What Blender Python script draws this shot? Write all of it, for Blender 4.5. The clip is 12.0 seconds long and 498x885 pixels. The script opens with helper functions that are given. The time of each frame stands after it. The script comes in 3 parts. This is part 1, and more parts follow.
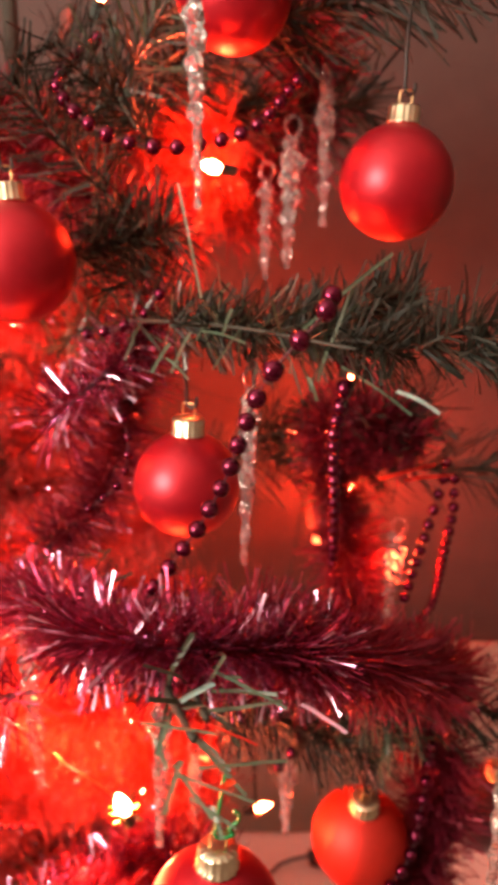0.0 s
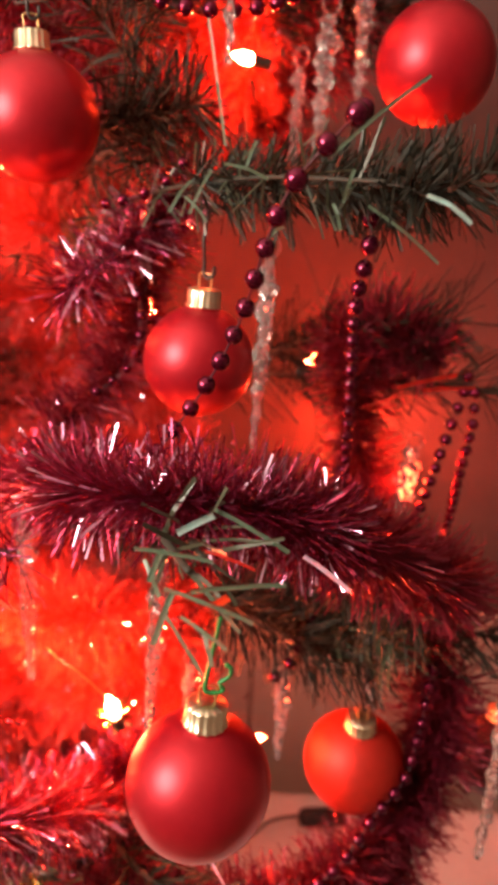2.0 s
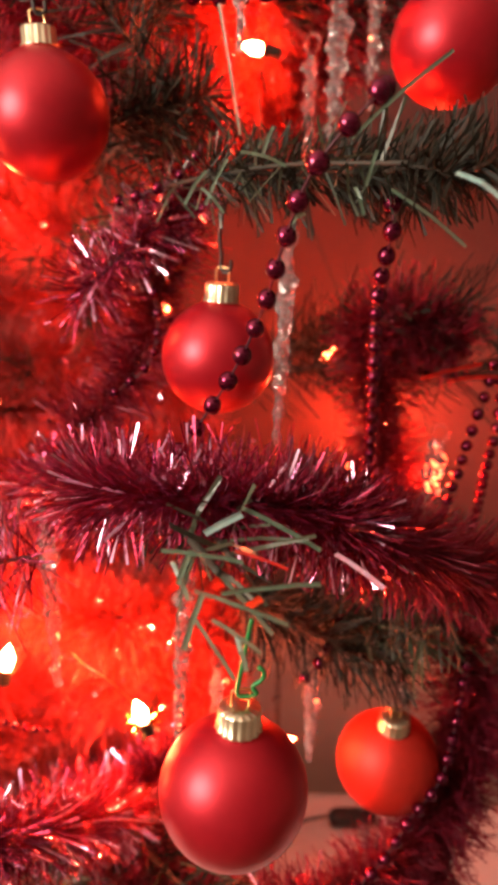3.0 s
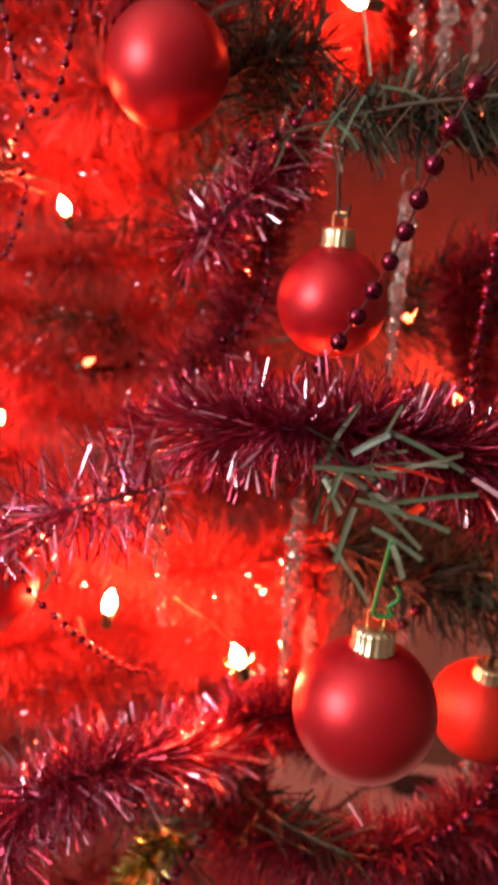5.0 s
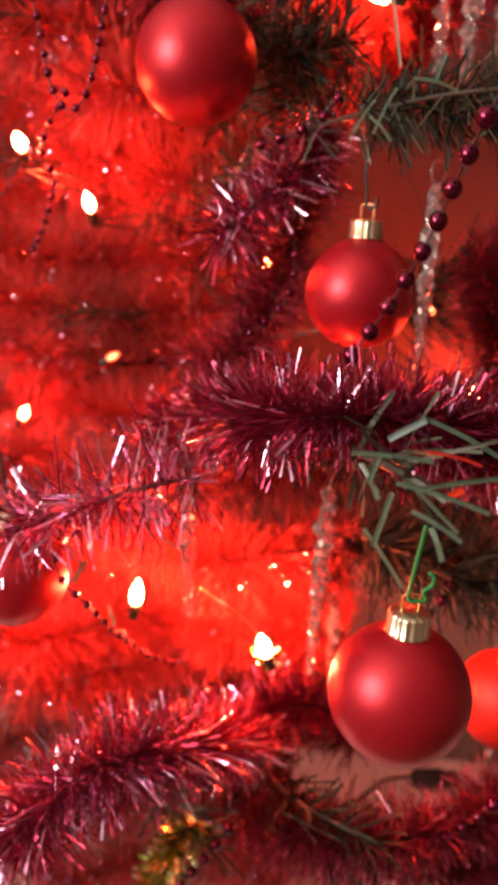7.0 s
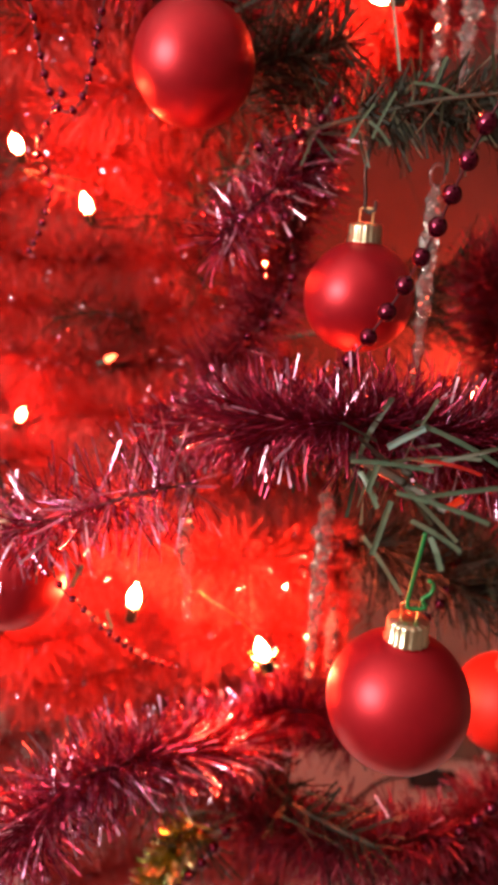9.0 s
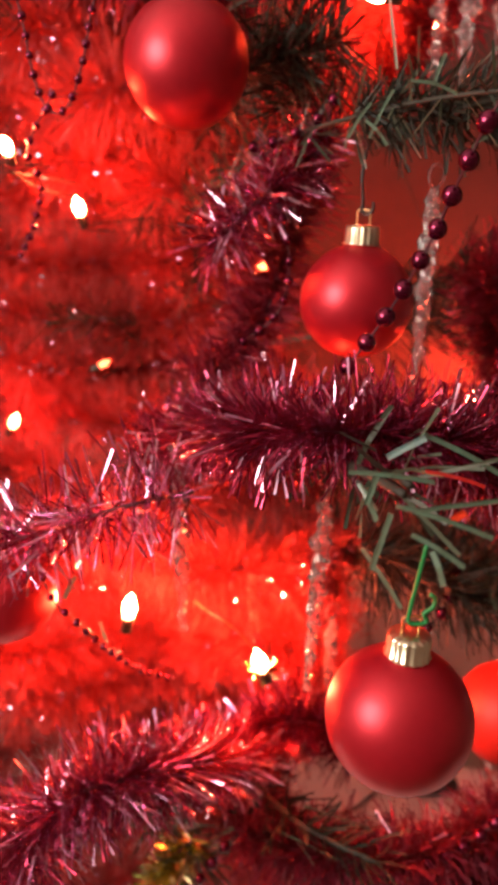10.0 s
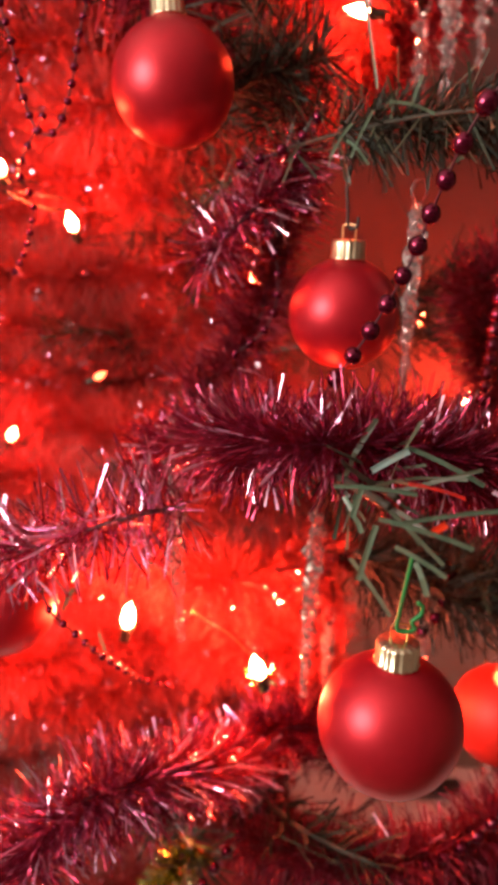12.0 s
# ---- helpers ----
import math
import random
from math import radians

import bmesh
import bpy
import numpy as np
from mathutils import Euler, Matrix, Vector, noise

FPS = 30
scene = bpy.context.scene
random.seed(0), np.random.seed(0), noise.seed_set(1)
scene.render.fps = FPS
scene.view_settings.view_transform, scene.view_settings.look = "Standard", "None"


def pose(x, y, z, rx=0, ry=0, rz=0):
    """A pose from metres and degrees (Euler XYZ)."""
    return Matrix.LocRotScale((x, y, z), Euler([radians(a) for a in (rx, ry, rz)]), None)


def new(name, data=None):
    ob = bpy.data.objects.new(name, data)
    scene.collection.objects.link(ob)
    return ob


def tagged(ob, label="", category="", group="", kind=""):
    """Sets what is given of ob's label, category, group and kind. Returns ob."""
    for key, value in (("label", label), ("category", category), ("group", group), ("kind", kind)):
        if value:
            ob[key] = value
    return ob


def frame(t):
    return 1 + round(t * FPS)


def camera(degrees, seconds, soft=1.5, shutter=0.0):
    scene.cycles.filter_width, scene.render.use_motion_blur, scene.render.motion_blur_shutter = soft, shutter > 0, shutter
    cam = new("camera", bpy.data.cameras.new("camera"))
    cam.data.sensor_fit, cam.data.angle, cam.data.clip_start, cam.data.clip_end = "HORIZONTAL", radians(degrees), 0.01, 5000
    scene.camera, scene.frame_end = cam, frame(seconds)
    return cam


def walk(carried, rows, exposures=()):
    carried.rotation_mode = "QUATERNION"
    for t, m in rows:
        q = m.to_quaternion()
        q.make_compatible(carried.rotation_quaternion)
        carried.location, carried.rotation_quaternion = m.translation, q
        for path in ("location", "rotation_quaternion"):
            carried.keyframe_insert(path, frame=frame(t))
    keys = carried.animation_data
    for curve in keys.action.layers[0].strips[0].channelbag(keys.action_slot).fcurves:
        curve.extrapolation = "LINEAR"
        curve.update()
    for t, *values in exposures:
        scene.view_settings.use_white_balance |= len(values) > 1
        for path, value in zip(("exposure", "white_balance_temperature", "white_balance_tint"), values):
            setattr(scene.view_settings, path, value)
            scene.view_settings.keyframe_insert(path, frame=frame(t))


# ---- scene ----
cam = camera(38.0, 12.0, soft=4.5, shutter=0.5)
cam.data.dof.use_dof, cam.data.dof.focus_distance, cam.data.dof.aperture_fstop = True, 0.30, 13.0
METRES, EYE, TILT, LEAN, TURN = 0.24, 1.59, -16.0, -1.0, 0.0
ROWS = [
    (0.0, 0.0, 0.0, 0.0, -0.0, 0.0, -0.0),
    (0.5, 0.111, 0.0683, -0.063, 1.24, 0.56, -2.55),
    (1.0, 0.0519, 0.0074, -0.1795, 1.45, 0.06, -3.42),
    (1.5, 0.0592, 0.0073, -0.2173, 1.41, -0.15, -3.99),
    (2.0, 0.0141, 0.0614, -0.2779, 1.2, -0.12, -3.6),
    (2.5, -0.0176, 0.0741, -0.2732, 1.96, -0.2, -3.19),
    (3.0, -0.005, 0.0984, -0.2851, 2.38, -0.21, -1.81),
    (3.5, -0.0615, 0.0814, -0.2808, 3.67, -0.42, -1.49),
    (3.7, -0.1013, 0.0715, -0.2917, 4.32, -0.82, -1.60),
    (5.3, -0.1887, 0.0485, -0.4208, 5.41, -1.54, -2.30),
    (5.5, -0.1991, 0.0592, -0.4305, 5.51, -2.11, -2.28),
    (6.0, -0.1936, 0.038, -0.4271, 5.4, -1.51, -2.27),
    (6.5, -0.2086, 0.0111, -0.4218, 5.93, -1.31, -2.29),
    (7.0, -0.2189, 0.0188, -0.4164, 5.98, -1.38, -2.04),
    (9.0, -0.2212, 0.0261, -0.3994, 5.8, -1.6, -2.06),
    (9.5, -0.2225, 0.057, -0.3937, 5.73, -1.54, -1.78),
    (10.0, -0.2186, 0.068, -0.3865, 5.71, -1.44, -1.74),
    (10.5, -0.2041, 0.0528, -0.3795, 5.51, -1.08, -1.46),
    (11.0, -0.1987, 0.0396, -0.3783, 5.63, -1.13, -1.16),
    (11.5, -0.1965, 0.0402, -0.3723, 5.76, -1.28, -0.93),
    (12.0, -0.1947, 0.0403, -0.364, 5.79, -1.25, -0.72),
]
walk(cam, [(t, pose(0, 0, EYE, TILT, LEAN, TURN) @ pose(METRES * x, METRES * y, METRES * z, 90 + pitch, roll, yaw)) for t, x, y, z, yaw, pitch, roll in ROWS],
     exposures=[(0.0, 0.64, 7000, 10), (1.5, 0.57, 7000, 10), (3.5, 0.33, 6900, 10), (5.5, 0.02, 6500, 10), (12.0, 0.08, 6500, 10)])

LIFT = 0.34            # heights below are given from a datum this far above the floor
TABLE = 0.75           # top of the cloth

# ---- light ----
world = bpy.data.worlds.new("dim_evening_room")
scene.world = world
world.use_nodes = True
world.node_tree.nodes["Background"].inputs[0].default_value = (0.9, 0.75, 0.7, 1)
world.node_tree.nodes["Background"].inputs[1].default_value = 0.02

# a globe lamp in the room, behind the camera
lamp_data = bpy.data.lights.new("room_lamp", "POINT")
lamp_data.shadow_soft_size, lamp_data.energy = 0.27, 62.0
lamp_data.color = (1.0, 0.85, 0.77)
room_lamp = new("room_lamp", lamp_data)
room_lamp.location = (-0.85, -0.32, 1.76)


# ---- materials ----
def mat(name, base, rough=0.5, metal=0.0, vary=0.0, scale=60.0, bump=0.0, bump_scale=200.0, **more):
    """A principled material whose colour and relief vary by noise at two scales."""
    m = bpy.data.materials.new(name)
    m.use_nodes = True
    nt = m.node_tree
    b = nt.nodes["Principled BSDF"]
    b.inputs["Base Color"].default_value = (*base, 1)
    b.inputs["Roughness"].default_value = rough
    b.inputs["Metallic"].default_value = metal
    for key, value in more.items():
        b.inputs[key.replace("_", " ")].default_value = value
    tc = nt.nodes.new("ShaderNodeTexCoord")
    if vary:
        n1, n2 = nt.nodes.new("ShaderNodeTexNoise"), nt.nodes.new("ShaderNodeTexNoise")
        n1.inputs["Scale"].default_value, n2.inputs["Scale"].default_value = scale, scale * 7
        n1.inputs["Detail"].default_value = 4
        mix = nt.nodes.new("ShaderNodeMath")
        mix.operation = "ADD"
        half = nt.nodes.new("ShaderNodeMath")
        half.operation = "MULTIPLY"
        half.inputs[1].default_value = 0.5
        ramp = nt.nodes.new("ShaderNodeValToRGB")
        lo = [c * (1 - vary) for c in base]
        hi = [min(1, c * (1 + vary)) for c in base]
        ramp.color_ramp.elements[0].color, ramp.color_ramp.elements[1].color = (*lo, 1), (*hi, 1)
        ramp.color_ramp.elements[0].position, ramp.color_ramp.elements[1].position = 0.32, 0.68
        nt.links.new(tc.outputs["Object"], n1.inputs["Vector"])
        nt.links.new(tc.outputs["Object"], n2.inputs["Vector"])
        nt.links.new(n1.outputs["Fac"], mix.inputs[0])
        nt.links.new(n2.outputs["Fac"], mix.inputs[1])
        nt.links.new(mix.outputs[0], half.inputs[0])
        nt.links.new(half.outputs[0], ramp.inputs[0])
        nt.links.new(ramp.outputs[0], b.inputs["Base Color"])
    if bump:
        n3, bp = nt.nodes.new("ShaderNodeTexNoise"), nt.nodes.new("ShaderNodeBump")
        n3.inputs["Scale"].default_value, n3.inputs["Detail"].default_value = bump_scale, 5
        bp.inputs["Strength"].default_value, bp.inputs["Distance"].default_value = bump, 0.001
        nt.links.new(tc.outputs["Object"], n3.inputs["Vector"])
        nt.links.new(n3.outputs["Fac"], bp.inputs["Height"])
        nt.links.new(bp.outputs["Normal"], b.inputs["Normal"])
    return m


def island_mat(name, colours, rough, metal, **more):
    """Each strip of the mesh takes its own shade."""
    m = mat(name, colours[0], rough, metal, **more)
    nt = m.node_tree
    geo, ramp = nt.nodes.new("ShaderNodeNewGeometry"), nt.nodes.new("ShaderNodeValToRGB")
    cr = ramp.color_ramp
    while len(cr.elements) < len(colours):
        cr.elements.new(0.5)
    for i, c in enumerate(colours):
        cr.elements[i].position, cr.elements[i].color = i / (len(colours) - 1), (*c, 1)
    nt.links.new(geo.outputs["Random Per Island"], ramp.inputs[0])
    nt.links.new(ramp.outputs[0], nt.nodes["Principled BSDF"].inputs["Base Color"])
    return m


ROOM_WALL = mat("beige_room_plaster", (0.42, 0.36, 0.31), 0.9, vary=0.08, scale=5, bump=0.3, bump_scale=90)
# the same beige, with the north wall's dimness put into a darker base
WALL = mat("dimmed_beige_plaster", (0.082, 0.050, 0.043), 0.85, vary=0.12, scale=5, bump=0.5, bump_scale=90)
# pale colour stands in for light bounced onto the lower wall
LOWER_WALL = mat("paled_lower_wall", (0.44, 0.35, 0.30), 0.7, vary=0.08, scale=6, bump=0.2, bump_scale=60)
# near-white pink paints the lamp's reflection onto a strip
GLINT_STRIP = mat("pink_glint_strip", (0.94, 0.74, 0.90), 0.3, 0.2, vary=0.1, scale=90)
# needle colours with the bulbs' orange and red light painted in
ORANGE_LIT = mat("orange_lit_needle", (0.80, 0.14, 0.05), 0.35, 0.3, vary=0.1, scale=90)
RED_LIT = mat("red_lit_needle", (0.60, 0.04, 0.03), 0.35, 0.3, vary=0.1, scale=90)
CEIL = mat("white_ceiling", (0.75, 0.73, 0.70), 0.9, vary=0.04, scale=4)
FLOOR = mat("brown_floor", (0.22, 0.13, 0.08), 0.5, vary=0.25, scale=6)
CLOTH = mat("white_cloth", (0.85, 0.81, 0.77), 0.85, vary=0.06, scale=14, bump=0.6, bump_scale=700)
TABLE_WOOD = mat("dark_wood", (0.12, 0.06, 0.035), 0.5, vary=0.3, scale=20, bump=0.2)
SATIN = mat("satin_red_lacquer", (0.49, 0.011, 0.024), 0.39, 0.62, vary=0.07, scale=30, bump=0.06, bump_scale=900,
            Coat_Weight=0.24, Coat_Roughness=0.34)
ORANGE = mat("matte_orange_red_lacquer", (0.55, 0.022, 0.012), 0.52, 0.3, vary=0.07, scale=30, bump=0.06, bump_scale=900)
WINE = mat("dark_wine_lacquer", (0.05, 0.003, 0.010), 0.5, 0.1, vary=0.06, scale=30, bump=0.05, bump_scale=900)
GOLD_CAP = mat("pale_gold_cap", (0.86, 0.76, 0.52), 0.30, 1.0, vary=0.12, scale=200)
STEEL = mat("dark_wire", (0.035, 0.03, 0.028), 0.4, 0.6)
BRASS_WIRE = mat("brass_wire", (0.65, 0.45, 0.22), 0.3, 1.0)
GREEN_WIRE = mat("green_coated_wire", (0.01, 0.20, 0.05), 0.35)
ACRYL = mat("clear_acrylic", (0.98, 0.96, 0.96), 0.035, Transmission_Weight=0.94, IOR=1.49)
BEAD = mat("metallic_burgundy_bead", (0.15, 0.007, 0.036), 0.21, 0.9, vary=0.12, scale=300, Coat_Weight=0.3, Coat_Roughness=0.05)
THREAD = mat("burgundy_thread", (0.06, 0.005, 0.014), 0.6)
CABLE = mat("dark_green_cable", (0.008, 0.018, 0.010), 0.45, vary=0.2, scale=80)
PLUG = mat("black_plug_plastic", (0.02, 0.018, 0.018), 0.45, vary=0.2, scale=80, bump=0.1)
BARK = mat("brown_taped_stem", (0.032, 0.028, 0.018), 0.7, vary=0.35, scale=120, bump=0.5)
NEEDLE = island_mat("green_foil_needle", [(0.018, 0.029, 0.016), (0.032, 0.046, 0.024), (0.070, 0.082, 0.048), (0.060, 0.054, 0.034)], 0.38, 0.0,
                    Transmission_Weight=0.0, Coat_Weight=0.2)
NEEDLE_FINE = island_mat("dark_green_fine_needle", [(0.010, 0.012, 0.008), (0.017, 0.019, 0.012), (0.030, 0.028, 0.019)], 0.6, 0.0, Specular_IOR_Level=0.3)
NEEDLE_PALE = island_mat("pale_green_needle", [(0.10, 0.19, 0.12), (0.15, 0.25, 0.17), (0.07, 0.14, 0.06)], 0.36, 0.0, Coat_Weight=0.3)
NEEDLE_WHITE = mat("pale_mint_needle", (0.42, 0.66, 0.62), 0.35, vary=0.15, scale=90)
TINSEL = island_mat("magenta_foil", [(0.26, 0.012, 0.036), (0.36, 0.024, 0.07), (0.19, 0.008, 0.024), (0.46, 0.06, 0.14)], 0.22, 0.78)
# paler copy of the foil; lamp glints are put into its colour
TINSEL_GLINT = island_mat("pink_glint_foil", [(0.88, 0.42, 0.68), (0.94, 0.66, 0.86), (0.78, 0.26, 0.52)], 0.22, 1.0)
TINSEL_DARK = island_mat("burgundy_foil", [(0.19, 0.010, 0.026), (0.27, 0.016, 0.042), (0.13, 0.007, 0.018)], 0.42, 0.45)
# for the added inner rows that imitate a red haze
HAZE_FOIL = island_mat("red_haze_foil", [(0.42, 0.035, 0.03), (0.48, 0.045, 0.04), (0.36, 0.025, 0.025)], 0.5, 0.2)
GOLD_FOIL = island_mat("gold_and_green_foil", [(0.75, 0.55, 0.12), (0.45, 0.50, 0.12), (0.85, 0.75, 0.40), (0.20, 0.32, 0.10)], 0.25, 1.0)


def bulb_mat(name, power, green=0.10):
    m = bpy.data.materials.new(name)
    m.use_nodes = True
    b = m.node_tree.nodes["Principled BSDF"]
    b.inputs["Base Color"].default_value = (0.8, 0.1, 0.03, 1)
    b.inputs["Roughness"].default_value = 0.2
    b.inputs["Emission Color"].default_value = (1.0, green, 0.35 * green, 1)
    b.inputs["Emission Strength"].default_value = power
    return m


LIT = bulb_mat("lit_bulb_glass", 2600.0, 0.115)
LIT_SOFT = bulb_mat("dimmer_bulb_glass", 440.0, 0.055)
# strong red for added bulbs out of sight that redden the wall
LIT_FILL = bulb_mat("hidden_red_fill_glass", 2600.0, 0.05)
LIT_WARM = bulb_mat("warm_bulb_glass", 1150.0, 0.10)
LIT_FAINT = bulb_mat("faint_bulb_glass", 14.0)


# ---- building blocks ----
def tp(x, y, z):
    return Vector((x, y, z + LIFT))


def thing(name, at, label, category, group="", kind=""):
    ob = new(name)
    ob.location = at
    return tagged(ob, label, category, group, kind)


def mesh_of(bm, name):
    me = bpy.data.meshes.new(name)
    bm.to_mesh(me)
    bm.free()
    return me


def add(name, me, material, parent=None, label="", at=None, smooth=True):
    """Links a mesh as one object; its coordinates count from its parent's origin."""
    if material and not me.materials:
        me.materials.append(material)
    if smooth:
        me.polygons.foreach_set("use_smooth", [True] * len(me.polygons))
    ob = new(name, me)
    if parent:
        ob.parent = parent
    if at is not None:
        ob.location = at
    if label:
        tagged(ob, label)
    return ob


def part(name, bm, material, parent, label="", smooth=True):
    return add(name, mesh_of(bm, name), material, parent, label, smooth=smooth)


def smooth_line(points, step):
    """Even points along a curve through the given ones (Catmull-Rom)."""
    p = [Vector(q) for q in points]
    p = [p[0] * 2 - p[1], *p, p[-1] * 2 - p[-2]]
    fine = []
    for i in range(1, len(p) - 2):
        for k in range(24):
            t = k / 24
            a, b, c, d = p[i - 1], p[i], p[i + 1], p[i + 2]
            fine.append(0.5 * (2 * b + (c - a) * t + (2 * a - 5 * b + 4 * c - d) * t * t + (3 * b - a - 3 * c + d) * t ** 3))
    fine.append(p[-2])
    out, left = [fine[0].copy()], step
    for a, b in zip(fine, fine[1:]):
        run = (b - a).length
        done = 0.0
        while run - done >= left and run > 0:
            done += left
            out.append(a.lerp(b, done / run))
            left = step
        left -= run - done
    return out


def tube(bm, line, radius, sides=6, taper=None):
    """A round tube along a line of points, closed at its ends."""
    rings = []
    side = Vector((0.31, 0.87, 0.38))
    for i, p in enumerate(line):
        way = (line[min(i + 1, len(line) - 1)] - line[max(i - 1, 0)]).normalized()
        u = way.cross(side)
        if u.length < 1e-4:
            u = way.cross(Vector((1, 0, 0)))
        u.normalize()
        v = way.cross(u)
        r = radius if taper is None else radius * (1 + (taper - 1) * i / max(1, len(line) - 1))
        rings.append([bm.verts.new(p + r * (math.cos(6.2832 * k / sides) * u + math.sin(6.2832 * k / sides) * v)) for k in range(sides)])
    for a, b in zip(rings, rings[1:]):
        for k in range(sides):
            bm.faces.new((a[k], a[(k + 1) % sides], b[(k + 1) % sides], b[k]))
    bm.faces.new(rings[0][::-1])
    bm.faces.new(rings[-1])
    return bm


def lathe(bm, profile, sides, rib=0.0, ribs=0):
    """A solid of revolution about z; ribs flute its wall."""
    rings = []
    for r, z in profile:
        ring = []
        for k in range(sides):
            a = 6.28318 * k / sides
            rr = r * (1 + rib * math.cos(ribs * a)) if ribs else r
            ring.append(bm.verts.new((rr * math.cos(a), rr * math.sin(a), z)))
        rings.append(ring)
    for a, b in zip(rings, rings[1:]):
        for k in range(sides):
            bm.faces.new((a[k], a[(k + 1) % sides], b[(k + 1) % sides], b[k]))
    bm.faces.new(rings[0][::-1])
    bm.faces.new(rings[-1])
    return bm


def strips(name, roots, ways, lengths, widths, rng, bend=0.25):
    """Flat strips, two segments each, bent a little, from numpy arrays."""
    n = len(roots)
    ways = ways / np.linalg.norm(ways, axis=1)[:, None]
    spin = rng.normal(size=(n, 3))
    across = np.cross(ways, spin)
    across /= np.linalg.norm(across, axis=1)[:, None]
    droop = np.cross(ways, across) * rng.normal(0, bend, (n, 1))
    mid = roots + ways * (lengths * 0.5)[:, None]
    tip = roots + (ways + droop) * lengths[:, None]
    w = widths[:, None] * across * 0.5
    twist = np.cross(ways, across) * widths[:, None] * 0.5 * rng.uniform(-1, 1, (n, 1))
    v = np.stack([roots - w, roots + w, mid - w, mid + w, tip - w * 0.8 - twist, tip + w * 0.8 + twist], 1).reshape(-1, 3)
    base = 6 * np.arange(n)[:, None]
    f = np.concatenate([base + [0, 1, 3, 2], base + [2, 3, 5, 4]])
    me = bpy.data.meshes.new(name)
    me.from_pydata(v.tolist(), [], f.tolist())
    return me


# ---- the room ----
def slab(name, lo, hi, material, label, category="", rough=False):
    bm = bmesh.new()
    bmesh.ops.create_cube(bm, size=1)
    for v in bm.verts:
        v.co = Vector([l + (c + 0.5) * (h - l) for c, l, h in zip(v.co, lo, hi)])
    ob = add(name, mesh_of(bm, name), material, smooth=False)
    return tagged(ob, label, category or name.split("_")[0], kind="structure")


WALL_Y = 0.93
slab("floor", (-2.2, -2.6, -0.1), (2.2, WALL_Y, 0.0), FLOOR, "brown floor of a dim living room", "floor")
slab("ceiling", (-2.2, -2.6, 2.5), (2.2, WALL_Y, 2.6), CEIL, "plain white ceiling in dim light", "ceiling")
slab("wall_north", (-2.2, WALL_Y, 0.0), (2.2, WALL_Y + 0.12, 2.5), WALL, "beige plaster wall behind the tree, dimness put into its dark colour, glowing red", "wall")
slab("wall_south", (-2.2, -2.72, 0.0), (2.2, -2.6, 2.5), ROOM_WALL, "plain beige plaster wall", "wall")
slab("wall_west", (-2.32, -2.6, 0.0), (-2.2, WALL_Y, 2.5), ROOM_WALL, "plain beige plaster wall", "wall")
slab("wall_east", (2.2, -2.6, 0.0), (2.32, WALL_Y, 2.5), ROOM_WALL, "plain beige plaster wall", "wall")

# added slab: the wall's brighter lower part, lightened by colour
slab("trim_north", (-2.2, WALL_Y - 0.014, 0.0), (2.2, WALL_Y - 0.002, 1.03), LOWER_WALL, "pale slab added on the lower wall behind the table for the light bounced there", "wall panel")


def side_table():
    t = thing("side_table", (0, 0.58, 0), "dark wooden side table under a white cloth", "table")
    bm = bmesh.new()
    bmesh.ops.create_cube(bm, size=1)
    for v in bm.verts:
        v.co = Vector((v.co.x * 1.1, v.co.y * 0.54, TABLE - 0.02 + v.co.z * 0.03))
    bmesh.ops.bevel(bm, geom=bm.edges[:], offset=0.004, segments=2, affect="EDGES")
    part("tabletop", bm, TABLE_WOOD, t, smooth=False)
    for x in (-0.5, 0.5):
        for y in (-0.22, 0.22):
            bm = bmesh.new()
            tube(bm, [Vector((x, y, 0)), Vector((x, y, 0.36)), Vector((x, y, TABLE - 0.035))], 0.018, 10, 1.4)
            part("leg", bm, TABLE_WOOD, t)


def tablecloth():
    """A wrinkled sheet on the tabletop with a thin hem."""
    bm = bmesh.new()
    nx, ny = 90, 46
    grid = []
    for j in range(ny + 1):
        row = []
        for i in range(nx + 1):
            x, y = -0.56 + 1.12 * i / nx, 0.305 + 0.55 * j / ny
            z = TABLE + 0.004 + 0.006 * noise.noise(Vector((x * 7, y * 9, 0.3))) + 0.003 * noise.noise(Vector((x * 26, y * 14, 4)))
            y += 0.008 * noise.noise(Vector((x * 9, 2, 7)))
            row.append(bm.verts.new((x, y, z)))
        grid.append(row)
    for a, b in zip(grid, grid[1:]):
        for i in range(nx):
            bm.faces.new((a[i], a[i + 1], b[i + 1], b[i]))
    me = mesh_of(bm, "tablecloth")
    ob = add("tablecloth", me, CLOTH)
    so = ob.modifiers.new("thickness", "SOLIDIFY")
    so.thickness = 0.0015
    tagged(ob, "wrinkled white cloth spread on the side table", "tablecloth")


side_table()
tablecloth()

# ---- the tree ----
TRUNK = (-0.2, 0.67)
tree = thing("christmas_tree", (TRUNK[0], TRUNK[1], TABLE + 0.006), "dense green artificial christmas tree on the cloth-covered table", "christmas tree")
ORIGIN = Vector(tree.location)
bm = bmesh.new()
tube(bm, [Vector((0, 0, z)) for z in (0.0, 0.3, 0.6, 0.9, 1.15)], 0.013, 10, 0.4)
part("trunk", bm, BARK, tree)
bm = bmesh.new()
for k in range(3):
    a = 2.1 * k + 0.4
    tube(bm, smooth_line([(0, 0, 0.07), (0.05 * math.cos(a), 0.05 * math.sin(a), 0.05), (0.16 * math.cos(a), 0.16 * math.sin(a), 0.008)], 0.02), 0.007, 8)
part("stand", bm, PLUG, tree, "three-legged dark stand")

branch_seed = [1]


